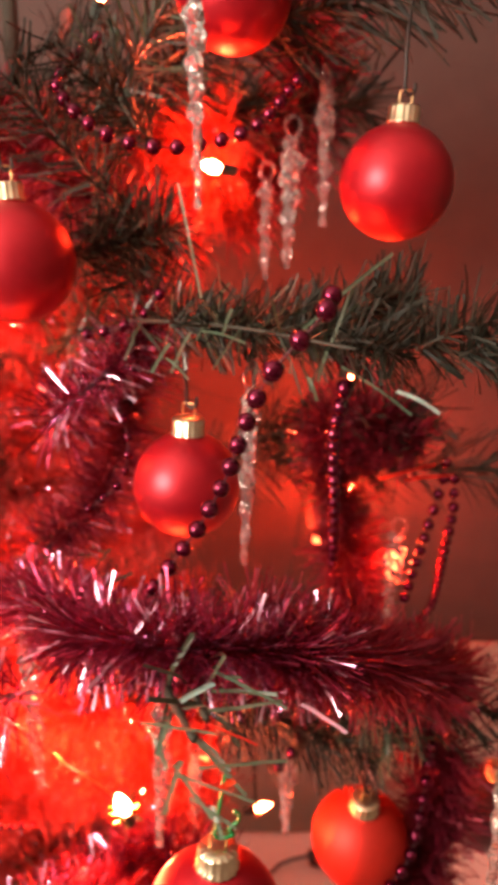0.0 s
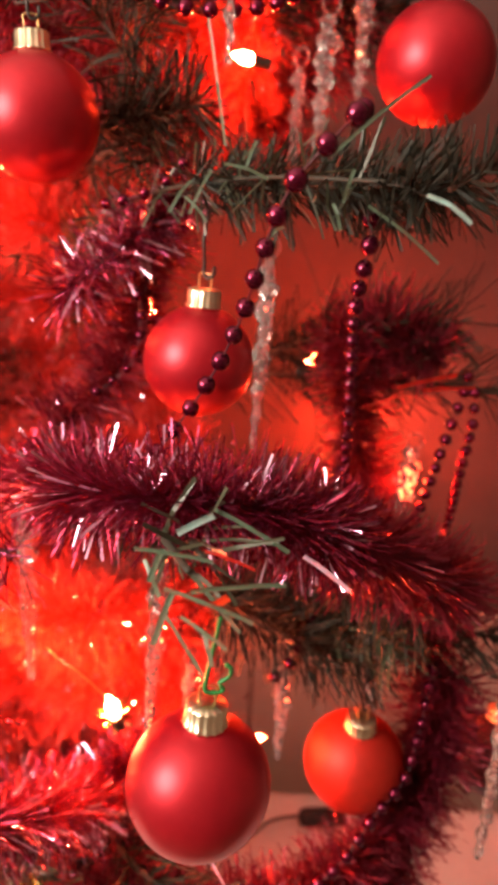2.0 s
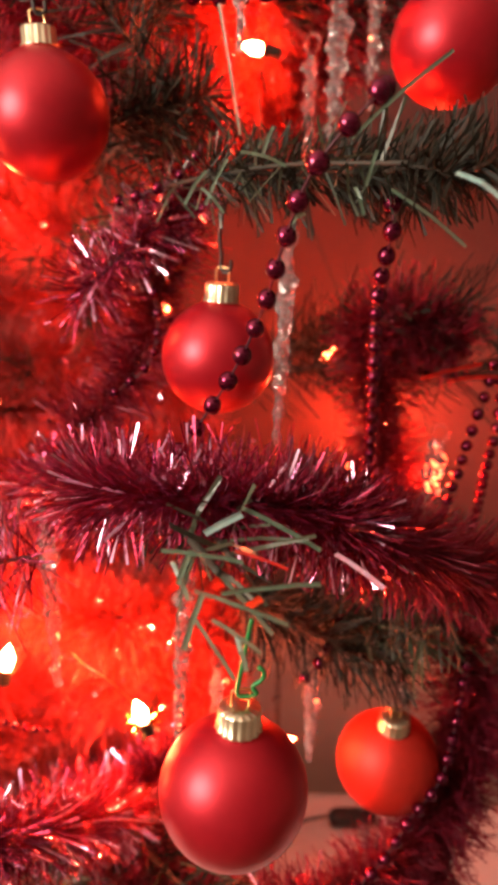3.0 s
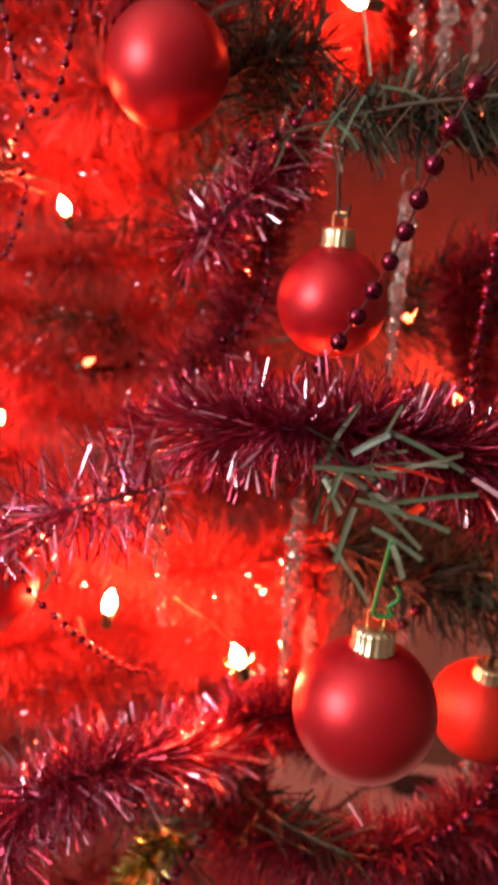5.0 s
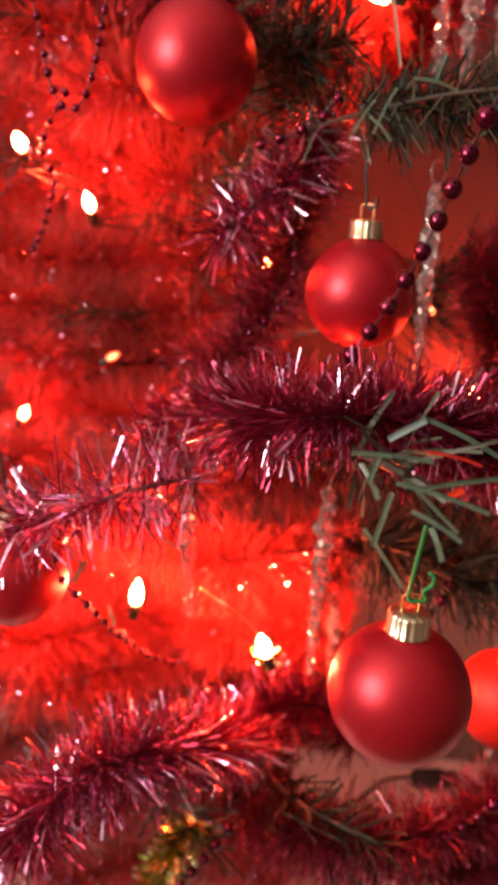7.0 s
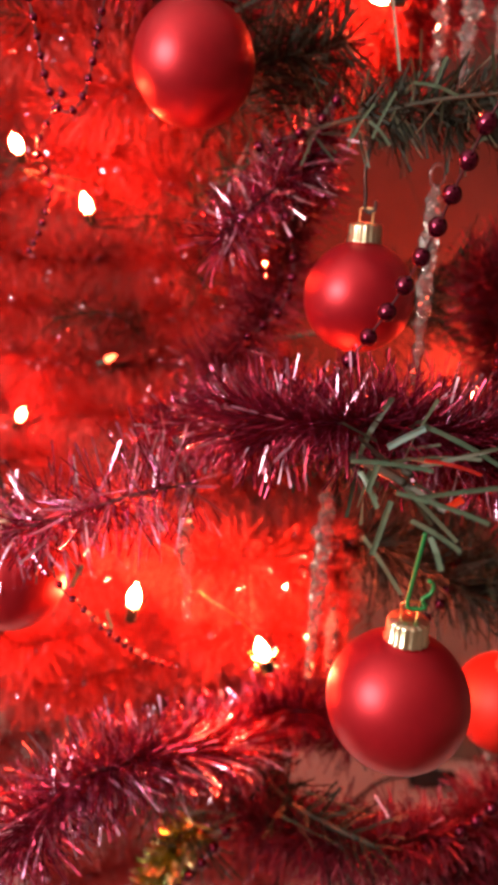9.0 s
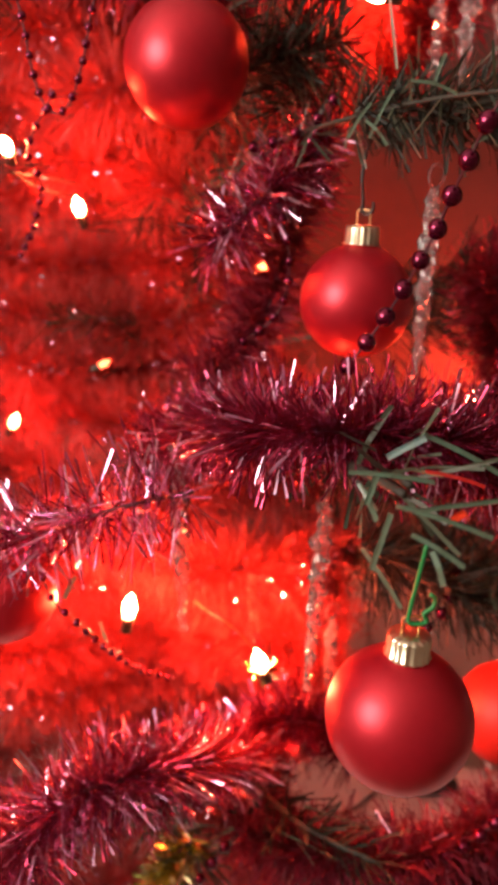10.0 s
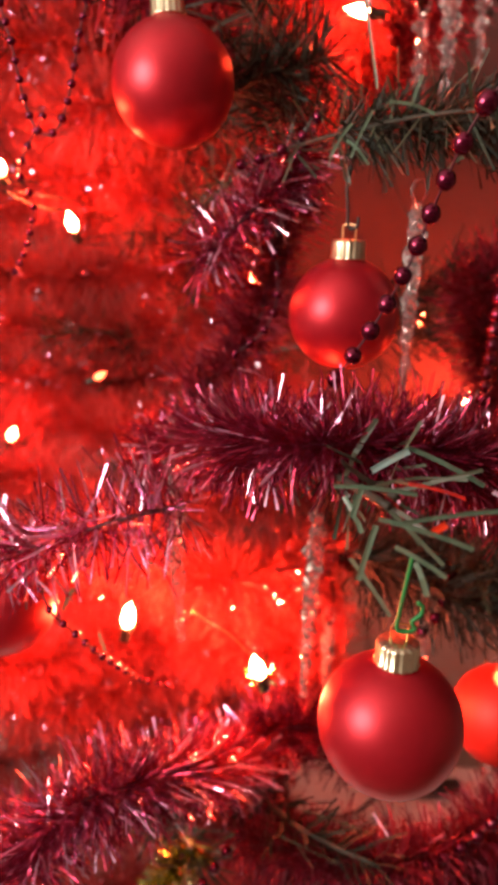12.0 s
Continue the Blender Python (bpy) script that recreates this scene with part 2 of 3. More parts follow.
def branch(points, count, length, width, material, bare=0.15, spread=0.9, stem=0.0028):
    """A wire branch with strip needles all round it."""
    branch_seed[0] += 1
    rng = np.random.default_rng(branch_seed[0])
    line = [p - ORIGIN for p in smooth_line(points, 0.008)]
    b = bmesh.new()
    tube(b, line, stem, 6, 0.6)
    stem_ob = part("branch", b, BARK, tree)
    arr = np.array(line)
    t = rng.uniform(bare, 1.0, count) * (len(arr) - 1.001)
    i = t.astype(int)
    roots = arr[i] + (arr[i + 1] - arr[i]) * (t - i)[:, None]
    fwd = arr[np.minimum(i + 2, len(arr) - 1)] - arr[np.maximum(i - 1, 0)]
    fwd /= np.linalg.norm(fwd, axis=1)[:, None]
    out = np.cross(fwd, rng.normal(size=(count, 3)))
    out /= np.linalg.norm(out, axis=1)[:, None]
    ways = fwd * rng.uniform(0.45, 1.1, (count, 1)) + out * spread
    lens = length * rng.uniform(0.6, 1.15, count)
    wid = width * rng.uniform(0.55, 1.1, count)
    add("needles", strips("needles", roots, ways, lens, wid, rng, 0.18), material, stem_ob, smooth=False)
    return stem_ob


T = lambda z: tp(TRUNK[0], TRUNK[1], z)
# the front branch that carries the big bauble
branch([T(0.98), tp(-0.12, 0.45, 1.02), tp(-0.046, 0.34, 1.045), tp(-0.012, 0.25, 1.058)], 110, 0.036, 0.0022, NEEDLE)
# the upper branch in front of the clear icicle
upper = branch([T(1.13), tp(-0.1, 0.48, 1.19), tp(-0.02, 0.37, 1.206), tp(0.05, 0.295, 1.205)], 200, 0.027, 0.0013, NEEDLE, spread=2.0, stem=0.0016)
rng_twig = random.Random(8)
for k in range(9):
    x = -0.04 + 0.016 * k
    y = 0.385 - 0.55 * (x + 0.04) + rng_twig.uniform(-0.02, 0.02)
    a = rng_twig.uniform(-0.9, 0.9)
    foot, tip = tp(x, y, 1.204), tp(x + 0.045 * math.cos(a), y + 0.03 * math.sin(a), 1.204 + rng_twig.uniform(-0.012, 0.014))
    branch([foot, foot.lerp(tip, 0.5) + Vector((0, 0, 0.004)), tip], 130, 0.024, 0.0012, NEEDLE_FINE, 0.0, 1.6, 0.0012)
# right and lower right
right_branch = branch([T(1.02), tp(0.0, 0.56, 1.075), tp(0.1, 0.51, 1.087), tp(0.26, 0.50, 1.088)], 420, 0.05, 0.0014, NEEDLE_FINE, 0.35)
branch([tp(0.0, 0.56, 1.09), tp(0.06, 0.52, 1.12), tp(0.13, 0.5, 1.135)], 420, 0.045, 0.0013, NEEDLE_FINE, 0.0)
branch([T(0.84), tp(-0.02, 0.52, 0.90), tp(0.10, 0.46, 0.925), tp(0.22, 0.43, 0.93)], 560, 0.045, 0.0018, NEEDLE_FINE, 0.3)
branch([tp(0.02, 0.49, 0.905), tp(0.075, 0.43, 0.935), tp(0.1, 0.39, 0.945)], 220, 0.035, 0.0018, NEEDLE)
branch([tp(-0.06, 0.50, 0.975), tp(0.0, 0.45, 0.985), tp(0.05, 0.41, 0.985), tp(0.11, 0.38, 0.975)], 520, 0.036, 0.0014, NEEDLE_FINE, 0.1, 1.5)
branch([tp(-0.019, 0.430, 0.949), tp(0.027, 0.430, 0.927), tp(0.065, 0.430, 0.913), tp(0.095, 0.430, 0.907)], 560, 0.040, 0.0015, NEEDLE_FINE, 0.0, 1.6)
branch([tp(0.024, 0.400, 1.198), tp(0.052, 0.400, 1.208), tp(0.077, 0.400, 1.216), tp(0.094, 0.400, 1.221)], 560, 0.028, 0.0012, NEEDLE_FINE, 0.0, 1.7, 0.0014)
# the top right
branch([T(1.26), tp(-0.05, 0.55, 1.36), tp(0.05, 0.49, 1.385), tp(0.16, 0.46, 1.40)], 620, 0.05, 0.0018, NEEDLE_FINE, 0.3)
branch([T(1.25), tp(-0.09, 0.5, 1.33), tp(-0.03, 0.45, 1.40)], 260, 0.045, 0.0018, NEEDLE, 0.3)
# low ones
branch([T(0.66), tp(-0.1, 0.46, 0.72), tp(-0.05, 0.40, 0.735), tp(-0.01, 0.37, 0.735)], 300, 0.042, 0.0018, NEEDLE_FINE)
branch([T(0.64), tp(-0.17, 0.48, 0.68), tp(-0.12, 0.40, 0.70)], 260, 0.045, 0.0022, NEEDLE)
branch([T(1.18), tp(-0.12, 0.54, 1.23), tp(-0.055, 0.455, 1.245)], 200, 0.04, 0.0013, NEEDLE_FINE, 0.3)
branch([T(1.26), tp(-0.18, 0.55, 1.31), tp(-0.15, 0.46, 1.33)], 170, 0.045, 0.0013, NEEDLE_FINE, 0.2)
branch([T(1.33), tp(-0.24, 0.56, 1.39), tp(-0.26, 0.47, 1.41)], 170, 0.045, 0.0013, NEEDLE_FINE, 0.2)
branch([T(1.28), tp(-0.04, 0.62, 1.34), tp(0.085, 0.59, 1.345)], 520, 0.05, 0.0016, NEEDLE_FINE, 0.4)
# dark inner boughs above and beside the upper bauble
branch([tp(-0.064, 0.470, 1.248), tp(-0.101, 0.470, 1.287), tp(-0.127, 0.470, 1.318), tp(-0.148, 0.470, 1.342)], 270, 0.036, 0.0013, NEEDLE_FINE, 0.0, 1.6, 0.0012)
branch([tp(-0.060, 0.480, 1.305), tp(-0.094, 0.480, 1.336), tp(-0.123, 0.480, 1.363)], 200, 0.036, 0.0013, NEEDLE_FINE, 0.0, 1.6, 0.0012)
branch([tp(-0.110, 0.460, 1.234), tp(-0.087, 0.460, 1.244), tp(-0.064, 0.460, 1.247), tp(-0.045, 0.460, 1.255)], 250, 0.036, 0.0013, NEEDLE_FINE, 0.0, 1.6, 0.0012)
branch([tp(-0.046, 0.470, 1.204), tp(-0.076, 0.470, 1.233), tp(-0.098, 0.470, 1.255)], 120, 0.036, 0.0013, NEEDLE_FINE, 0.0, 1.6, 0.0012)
# left and inner ones, dim among the lights
rng_tree = random.Random(5)
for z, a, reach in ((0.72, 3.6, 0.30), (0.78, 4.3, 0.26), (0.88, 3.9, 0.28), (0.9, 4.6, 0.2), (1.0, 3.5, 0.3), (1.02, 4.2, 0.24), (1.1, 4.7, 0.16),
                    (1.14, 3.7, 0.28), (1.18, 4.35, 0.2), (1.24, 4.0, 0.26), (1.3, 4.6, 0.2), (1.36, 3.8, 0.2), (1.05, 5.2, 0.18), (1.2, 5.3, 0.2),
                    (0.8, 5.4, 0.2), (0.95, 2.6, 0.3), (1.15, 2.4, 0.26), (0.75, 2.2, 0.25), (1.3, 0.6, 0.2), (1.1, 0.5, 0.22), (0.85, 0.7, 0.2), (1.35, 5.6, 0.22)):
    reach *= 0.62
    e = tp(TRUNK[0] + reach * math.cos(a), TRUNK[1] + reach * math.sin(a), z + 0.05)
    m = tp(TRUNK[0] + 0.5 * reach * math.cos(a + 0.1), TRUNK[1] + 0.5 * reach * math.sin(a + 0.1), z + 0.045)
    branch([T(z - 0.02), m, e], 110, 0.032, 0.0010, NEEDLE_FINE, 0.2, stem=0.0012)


def broad_needle(start, end, width, parent, bow=0.0012, pale=False, pink=False, tint=None):
    """One wide cut strip with a shallow fold down its middle."""
    a, c = tp(*start) - ORIGIN, tp(*end) - ORIGIN
    m = a.lerp(c, 0.5) + Vector((0, -bow, bow))
    m1, m2 = a.lerp(c, 0.25).lerp(a.lerp(m, 0.5), 0.6) + Vector((0, 0, bow * 0.35)), c.lerp(a, 0.25).lerp(c.lerp(m, 0.5), 0.6) + Vector((0, 0, bow * 0.35))
    n = (c - a).cross(Vector((0.15, 1, 0.35))).normalized()
    f = n.cross((c - a).normalized()) * width * 0.12
    b = bmesh.new()
    rows = [[b.verts.new(p + n * width * s + f * (1 if s == 0 else 0)) for s in (-0.5, 0, 0.5)] for p in (a, m1, m, m2, c)]
    for p, q in zip(rows, rows[1:]):
        for k in (0, 1):
            b.faces.new((p[k], p[k + 1], q[k + 1], q[k]))
    bmesh.ops.solidify(b, geom=b.faces[:], thickness=0.0003)
    part("needle", b, tint or GLINT_STRIP if pink or tint else NEEDLE_WHITE if pale else NEEDLE_PALE, parent, smooth=False)


front = branch([tp(-0.05, 0.33, 1.046), tp(-0.03, 0.27, 1.056), tp(-0.016, 0.235, 1.06)], 12, 0.03, 0.0026, NEEDLE)
for s, e in (((-0.0245, 0.25, 1.0700), (-0.0110, 0.25, 1.0785)), ((-0.024, 0.215, 1.065), (0.007, 0.209, 1.058)),
             ((-0.016, 0.225, 1.059), (0.017, 0.219, 1.068)), ((-0.039, 0.24, 1.067), (-0.009, 0.234, 1.067)),
             ((-0.035, 0.24, 1.063), (-0.028, 0.234, 1.051)), ((-0.023, 0.235, 1.054), (-0.029, 0.229, 1.034)),
             ((-0.011, 0.26, 1.077), (0.019, 0.254, 1.064)), ((-0.028, 0.24, 1.068), (-0.032, 0.234, 1.057)),
             ((-0.018, 0.215, 1.055), (-0.001, 0.209, 1.047)), ((-0.01, 0.22, 1.047), (-0.006, 0.214, 1.037)),
             ((-0.03, 0.27, 1.023), (-0.012, 0.264, 0.999))):
    broad_needle(s, e, 0.0030 if s[0] == -0.0245 else 0.0022, front, bow=0.0004 if s[0] == -0.0245 else 0.0012, pale=s[0] == -0.0245)
for s, e in (((0.023, 0.3, 1.213), (0.058, 0.3, 1.244)), ((0.053, 0.25, 1.198), (0.069, 0.25, 1.190)), ((0.041, 0.31, 1.196), (0.073, 0.31, 1.175)),
             ((0.031, 0.28, 1.207), (0.028, 0.28, 1.195)), ((-0.044, 0.33, 1.188), (-0.035, 0.33, 1.202)), ((-0.02, 0.32, 1.209), (-0.001, 0.32, 1.204)),
             ((-0.011, 0.32, 1.207), (-0.007, 0.32, 1.219)), ((-0.034, 0.36, 1.273), (-0.023, 0.36, 1.22)), ((0.025, 0.29, 1.195), (0.029, 0.29, 1.185)),
             ((-0.026, 0.33, 1.207), (-0.035, 0.33, 1.188)), ((0.001, 0.29, 1.18), (0.007, 0.29, 1.185)), ((-0.037, 0.33, 1.195), (-0.027, 0.33, 1.185))):
    broad_needle(s, e, 0.0016 if s[1] == 0.25 else 0.0014, upper, pale=s[1] == 0.25)
for s, e in (((-0.196, 0.36, 0.935), (-0.185, 0.352, 0.955)), ((-0.178, 0.37, 0.915), (-0.173, 0.365, 0.905)), ((-0.15, 0.39, 0.955), (-0.135, 0.385, 0.95))):
    broad_needle(s, e, 0.0026, front)
# needles tinted red for the glow of the bulb below them
for s, e in (((0.0918, 0.4700, 1.0903), (0.1299, 0.4700, 1.1017)), ((0.1096, 0.4700, 1.0901), (0.1428, 0.4700, 1.0940))):
    broad_needle(s, e, 0.0026, right_branch, tint=RED_LIT)
# strip coloured as a lamp glint on the garland
broad_needle((0.026, 0.268, 1.0565), (0.046, 0.266, 1.0435), 0.0024, front, pink=True)
# two front needles, bulb light put into their tint
broad_needle((-0.0072, 0.2120, 1.0612), (-0.0020, 0.2120, 1.0653), 0.0030, front, bow=0.0003, tint=ORANGE_LIT)
broad_needle((-0.0124, 0.2350, 1.0706), (0.0062, 0.2250, 1.0696), 0.0016, front, tint=RED_LIT)
low = branch([tp(-0.09, 0.42, 0.765), tp(-0.05, 0.37, 0.775), tp(0.0, 0.345, 0.775)], 90, 0.036, 0.0018, NEEDLE_FINE)
for s, e in (((-0.062, 0.36, 0.777), (-0.021, 0.355, 0.762)), ((-0.048, 0.37, 0.79), (-0.003, 0.365, 0.781)), ((-0.045, 0.37, 0.728), (-0.018, 0.37, 0.727))):
    broad_needle(s, e, 0.0022, low)
# one more painted glint, low on the dark tinsel
broad_needle((-0.0052, 0.345, 0.8160), (0.0040, 0.338, 0.8065), 0.0018, low, pink=True)


# ---- tinsel ----
def tinsel(points, radius, per_metre, width, material, label, seed, lean=0.35, bright=0, glints=0):
    """A garland: a twisted core wire with foil strips standing out all round."""
    line = smooth_line([tp(*p) for p in points], 0.006)
    g = thing("tinsel_garland", line[0], label, "tinsel garland", "tinsel garlands on the tree")
    rel = [p - line[0] for p in line]
    b = bmesh.new()
    tube(b, rel, 0.0012, 5)
    part("core", b, THREAD, g)
    rng = np.random.default_rng(seed)
    arr = np.array(rel)
    n = int(per_metre * 0.006 * len(arr))
    t = rng.uniform(0, 1, n) * (len(arr) - 1.001)
    i = t.astype(int)
    roots = arr[i] + (arr[i + 1] - arr[i]) * (t - i)[:, None]
    fwd = arr[np.minimum(i + 1, len(arr) - 1)] - arr[np.maximum(i, 0)]
    fwd /= np.linalg.norm(fwd, axis=1)[:, None]
    out = np.cross(fwd, rng.normal(size=(n, 3)))
    out /= np.linalg.norm(out, axis=1)[:, None]
    ways = out + fwd * rng.normal(0, lean, (n, 1))
    lens = radius * rng.uniform(0.45, 1.2, n) * (0.92 + 0.16 * np.sin(t * 0.55 + seed) + 0.10 * np.sin(t * 1.7))
    wid = width * rng.uniform(0.7, 1.2, n)
    fringe = add("fringe", strips("fringe", roots, ways, lens, wid, rng, 0.13), material, g, smooth=False)
    tagged(fringe, kind="stuff")
    # sparse pale strands stand for the strips that catch the lamp
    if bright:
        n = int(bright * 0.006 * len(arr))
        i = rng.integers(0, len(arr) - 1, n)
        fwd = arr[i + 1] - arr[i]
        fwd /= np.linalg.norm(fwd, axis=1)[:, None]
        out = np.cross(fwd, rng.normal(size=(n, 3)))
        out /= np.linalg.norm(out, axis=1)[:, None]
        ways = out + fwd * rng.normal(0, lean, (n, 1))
        strands = add("glint_fringe", strips("glint_fringe", arr[i], ways, radius * rng.uniform(0.75, 1.2, n), 0.0013 * rng.uniform(0.6, 1.2, n), rng, 0.08), TINSEL_GLINT, g,
                      "pale pink mirror-like strands painting lamp glints on the foil", smooth=False)
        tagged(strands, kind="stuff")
    # loose flecks added on the near side as small painted glints
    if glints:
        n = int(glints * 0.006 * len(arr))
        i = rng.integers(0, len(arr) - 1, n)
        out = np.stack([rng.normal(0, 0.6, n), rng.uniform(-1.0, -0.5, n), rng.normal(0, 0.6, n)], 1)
        flecks = add("glint_fringe", strips("glint_fringe", arr[i] + out * 0.6 * radius, rng.normal(size=(n, 3)), rng.uniform(0.002, 0.007, n), rng.uniform(0.0008, 0.0018, n), rng, 0.4),
                     TINSEL_GLINT, g, "pale pink mirror-like flecks added as points of glinting light", smooth=False)
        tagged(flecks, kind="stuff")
    return g


TD = "burgundy foil tinsel garland draped over the branches"
tinsel([(-0.02, 0.63, 1.26), (0.03, 0.61, 1.31), (0.05, 0.59, 1.36), (0.03, 0.58, 1.41)], 0.04, 12000, 0.0010, TINSEL_DARK, TD, 25)
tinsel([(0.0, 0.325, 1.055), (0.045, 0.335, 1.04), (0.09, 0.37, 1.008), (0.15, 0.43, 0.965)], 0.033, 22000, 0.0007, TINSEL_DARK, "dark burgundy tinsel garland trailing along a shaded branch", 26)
tinsel([(-0.16, 0.46, 1.0), (-0.115, 0.39, 1.035), (-0.08, 0.325, 1.056), (-0.042, 0.295, 1.066), (-0.001, 0.298, 1.064), (0.03, 0.315, 1.05), (0.055, 0.36, 1.025)],
       0.029, 21000, 0.0007, TINSEL, "shiny magenta foil tinsel garland across the front branches", 11, bright=1700)
tinsel([(-0.055, 0.46, 1.20), (-0.086, 0.43, 1.168), (-0.104, 0.425, 1.152), (-0.120, 0.435, 1.138)], 0.027, 9000, 0.0007, TINSEL,
       "shiny magenta tinsel garland beside a red bauble", 12, bright=1800)
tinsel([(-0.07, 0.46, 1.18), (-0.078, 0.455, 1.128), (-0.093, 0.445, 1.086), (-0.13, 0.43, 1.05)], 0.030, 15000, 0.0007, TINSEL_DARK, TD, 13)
tinsel([(-0.29, 0.40, 0.935), (-0.21, 0.335, 0.985), (-0.171, 0.318, 1.005), (-0.142, 0.312, 1.018), (-0.105, 0.32, 1.026)], 0.034, 3000, 0.0007, TINSEL,
       "shiny magenta tinsel garland above a glowing bulb", 14, bright=1700)
tinsel([(-0.30, 0.32, 0.74), (-0.215, 0.30, 0.80), (-0.178, 0.30, 0.845), (-0.143, 0.32, 0.848), (-0.112, 0.36, 0.825), (-0.085, 0.41, 0.79)], 0.034, 13000, 0.0007, TINSEL,
       "shiny magenta tinsel garland on the low branches", 15, bright=2000)
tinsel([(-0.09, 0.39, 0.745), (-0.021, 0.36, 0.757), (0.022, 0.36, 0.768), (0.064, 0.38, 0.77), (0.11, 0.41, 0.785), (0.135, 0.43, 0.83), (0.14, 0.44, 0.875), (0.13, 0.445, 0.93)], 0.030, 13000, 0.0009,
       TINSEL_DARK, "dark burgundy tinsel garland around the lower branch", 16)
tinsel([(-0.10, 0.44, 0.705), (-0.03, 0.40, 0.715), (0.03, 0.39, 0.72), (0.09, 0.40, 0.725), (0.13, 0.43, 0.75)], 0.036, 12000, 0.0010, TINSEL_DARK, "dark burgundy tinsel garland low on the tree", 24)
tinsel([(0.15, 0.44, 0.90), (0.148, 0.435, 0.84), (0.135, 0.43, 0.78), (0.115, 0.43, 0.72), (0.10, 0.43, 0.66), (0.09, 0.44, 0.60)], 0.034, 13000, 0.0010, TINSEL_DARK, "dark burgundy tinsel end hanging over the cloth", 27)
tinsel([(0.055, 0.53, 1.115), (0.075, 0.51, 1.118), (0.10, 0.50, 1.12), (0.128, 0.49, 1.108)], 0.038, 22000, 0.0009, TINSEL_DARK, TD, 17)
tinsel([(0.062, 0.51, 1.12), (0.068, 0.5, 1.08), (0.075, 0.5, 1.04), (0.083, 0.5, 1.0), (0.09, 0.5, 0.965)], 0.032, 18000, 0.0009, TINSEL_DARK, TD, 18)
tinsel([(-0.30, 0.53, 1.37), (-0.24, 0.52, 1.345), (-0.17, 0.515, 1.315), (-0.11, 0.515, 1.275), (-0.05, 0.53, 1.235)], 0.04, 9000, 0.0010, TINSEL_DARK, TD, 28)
tinsel([(-0.145, 0.45, 0.735), (-0.10, 0.44, 0.775), (-0.067, 0.435, 0.80), (-0.034, 0.435, 0.80), (-0.008, 0.44, 0.775)], 0.032, 19000, 0.0007, TINSEL,
       "burgundy tinsel garland lit orange under a bulb", 29, bright=250)
# rows of red strips added to give the bulbs' hazy red glow
RED_HAZE = "red foil row added deep in the tree as its red haze, lit by bulbs"
inner = random.Random(3)
for k, (z, x1, y0) in enumerate(((0.50, -0.06, 0.57), (0.55, -0.04, 0.57), (0.60, -0.06, 0.56), (0.65, -0.08, 0.57), (0.70, -0.05, 0.57), (0.745, -0.02, 0.57), (0.79, -0.03, 0.51),
                                (0.83, -0.02, 0.51), (0.87, -0.02, 0.51), (0.91, -0.02, 0.51), (0.95, -0.03, 0.53), (0.995, -0.05, 0.62), (1.04, -0.09, 0.63), (1.085, -0.10, 0.63),
                                (1.13, -0.10, 0.64), (1.175, -0.10, 0.64), (1.22, -0.14, 0.64), (1.25, -0.04, 0.60), (1.29, -0.01, 0.60), (1.33, -0.01, 0.61))):
    x0 = -0.46
    row = [(x0 + (x1 - x0) * i / 5, y0 + 0.03 * math.sin(2.2 * i + k) + inner.uniform(-0.015, 0.015), z - 0.015 * math.sin(3.14 * i / 5) + inner.uniform(-0.012, 0.012)) for i in range(6)]
    tinsel(row, 0.042, 20000, 0.0006, HAZE_FOIL, RED_HAZE, 40 + k, glints=600)
tinsel([(-0.165, 0.40, 0.655), (-0.15, 0.40, 0.675), (-0.142, 0.40, 0.70), (-0.125, 0.41, 0.715)], 0.020, 5000, 0.0022, GOLD_FOIL, "gold and green foil tinsel on a low branch", 23)


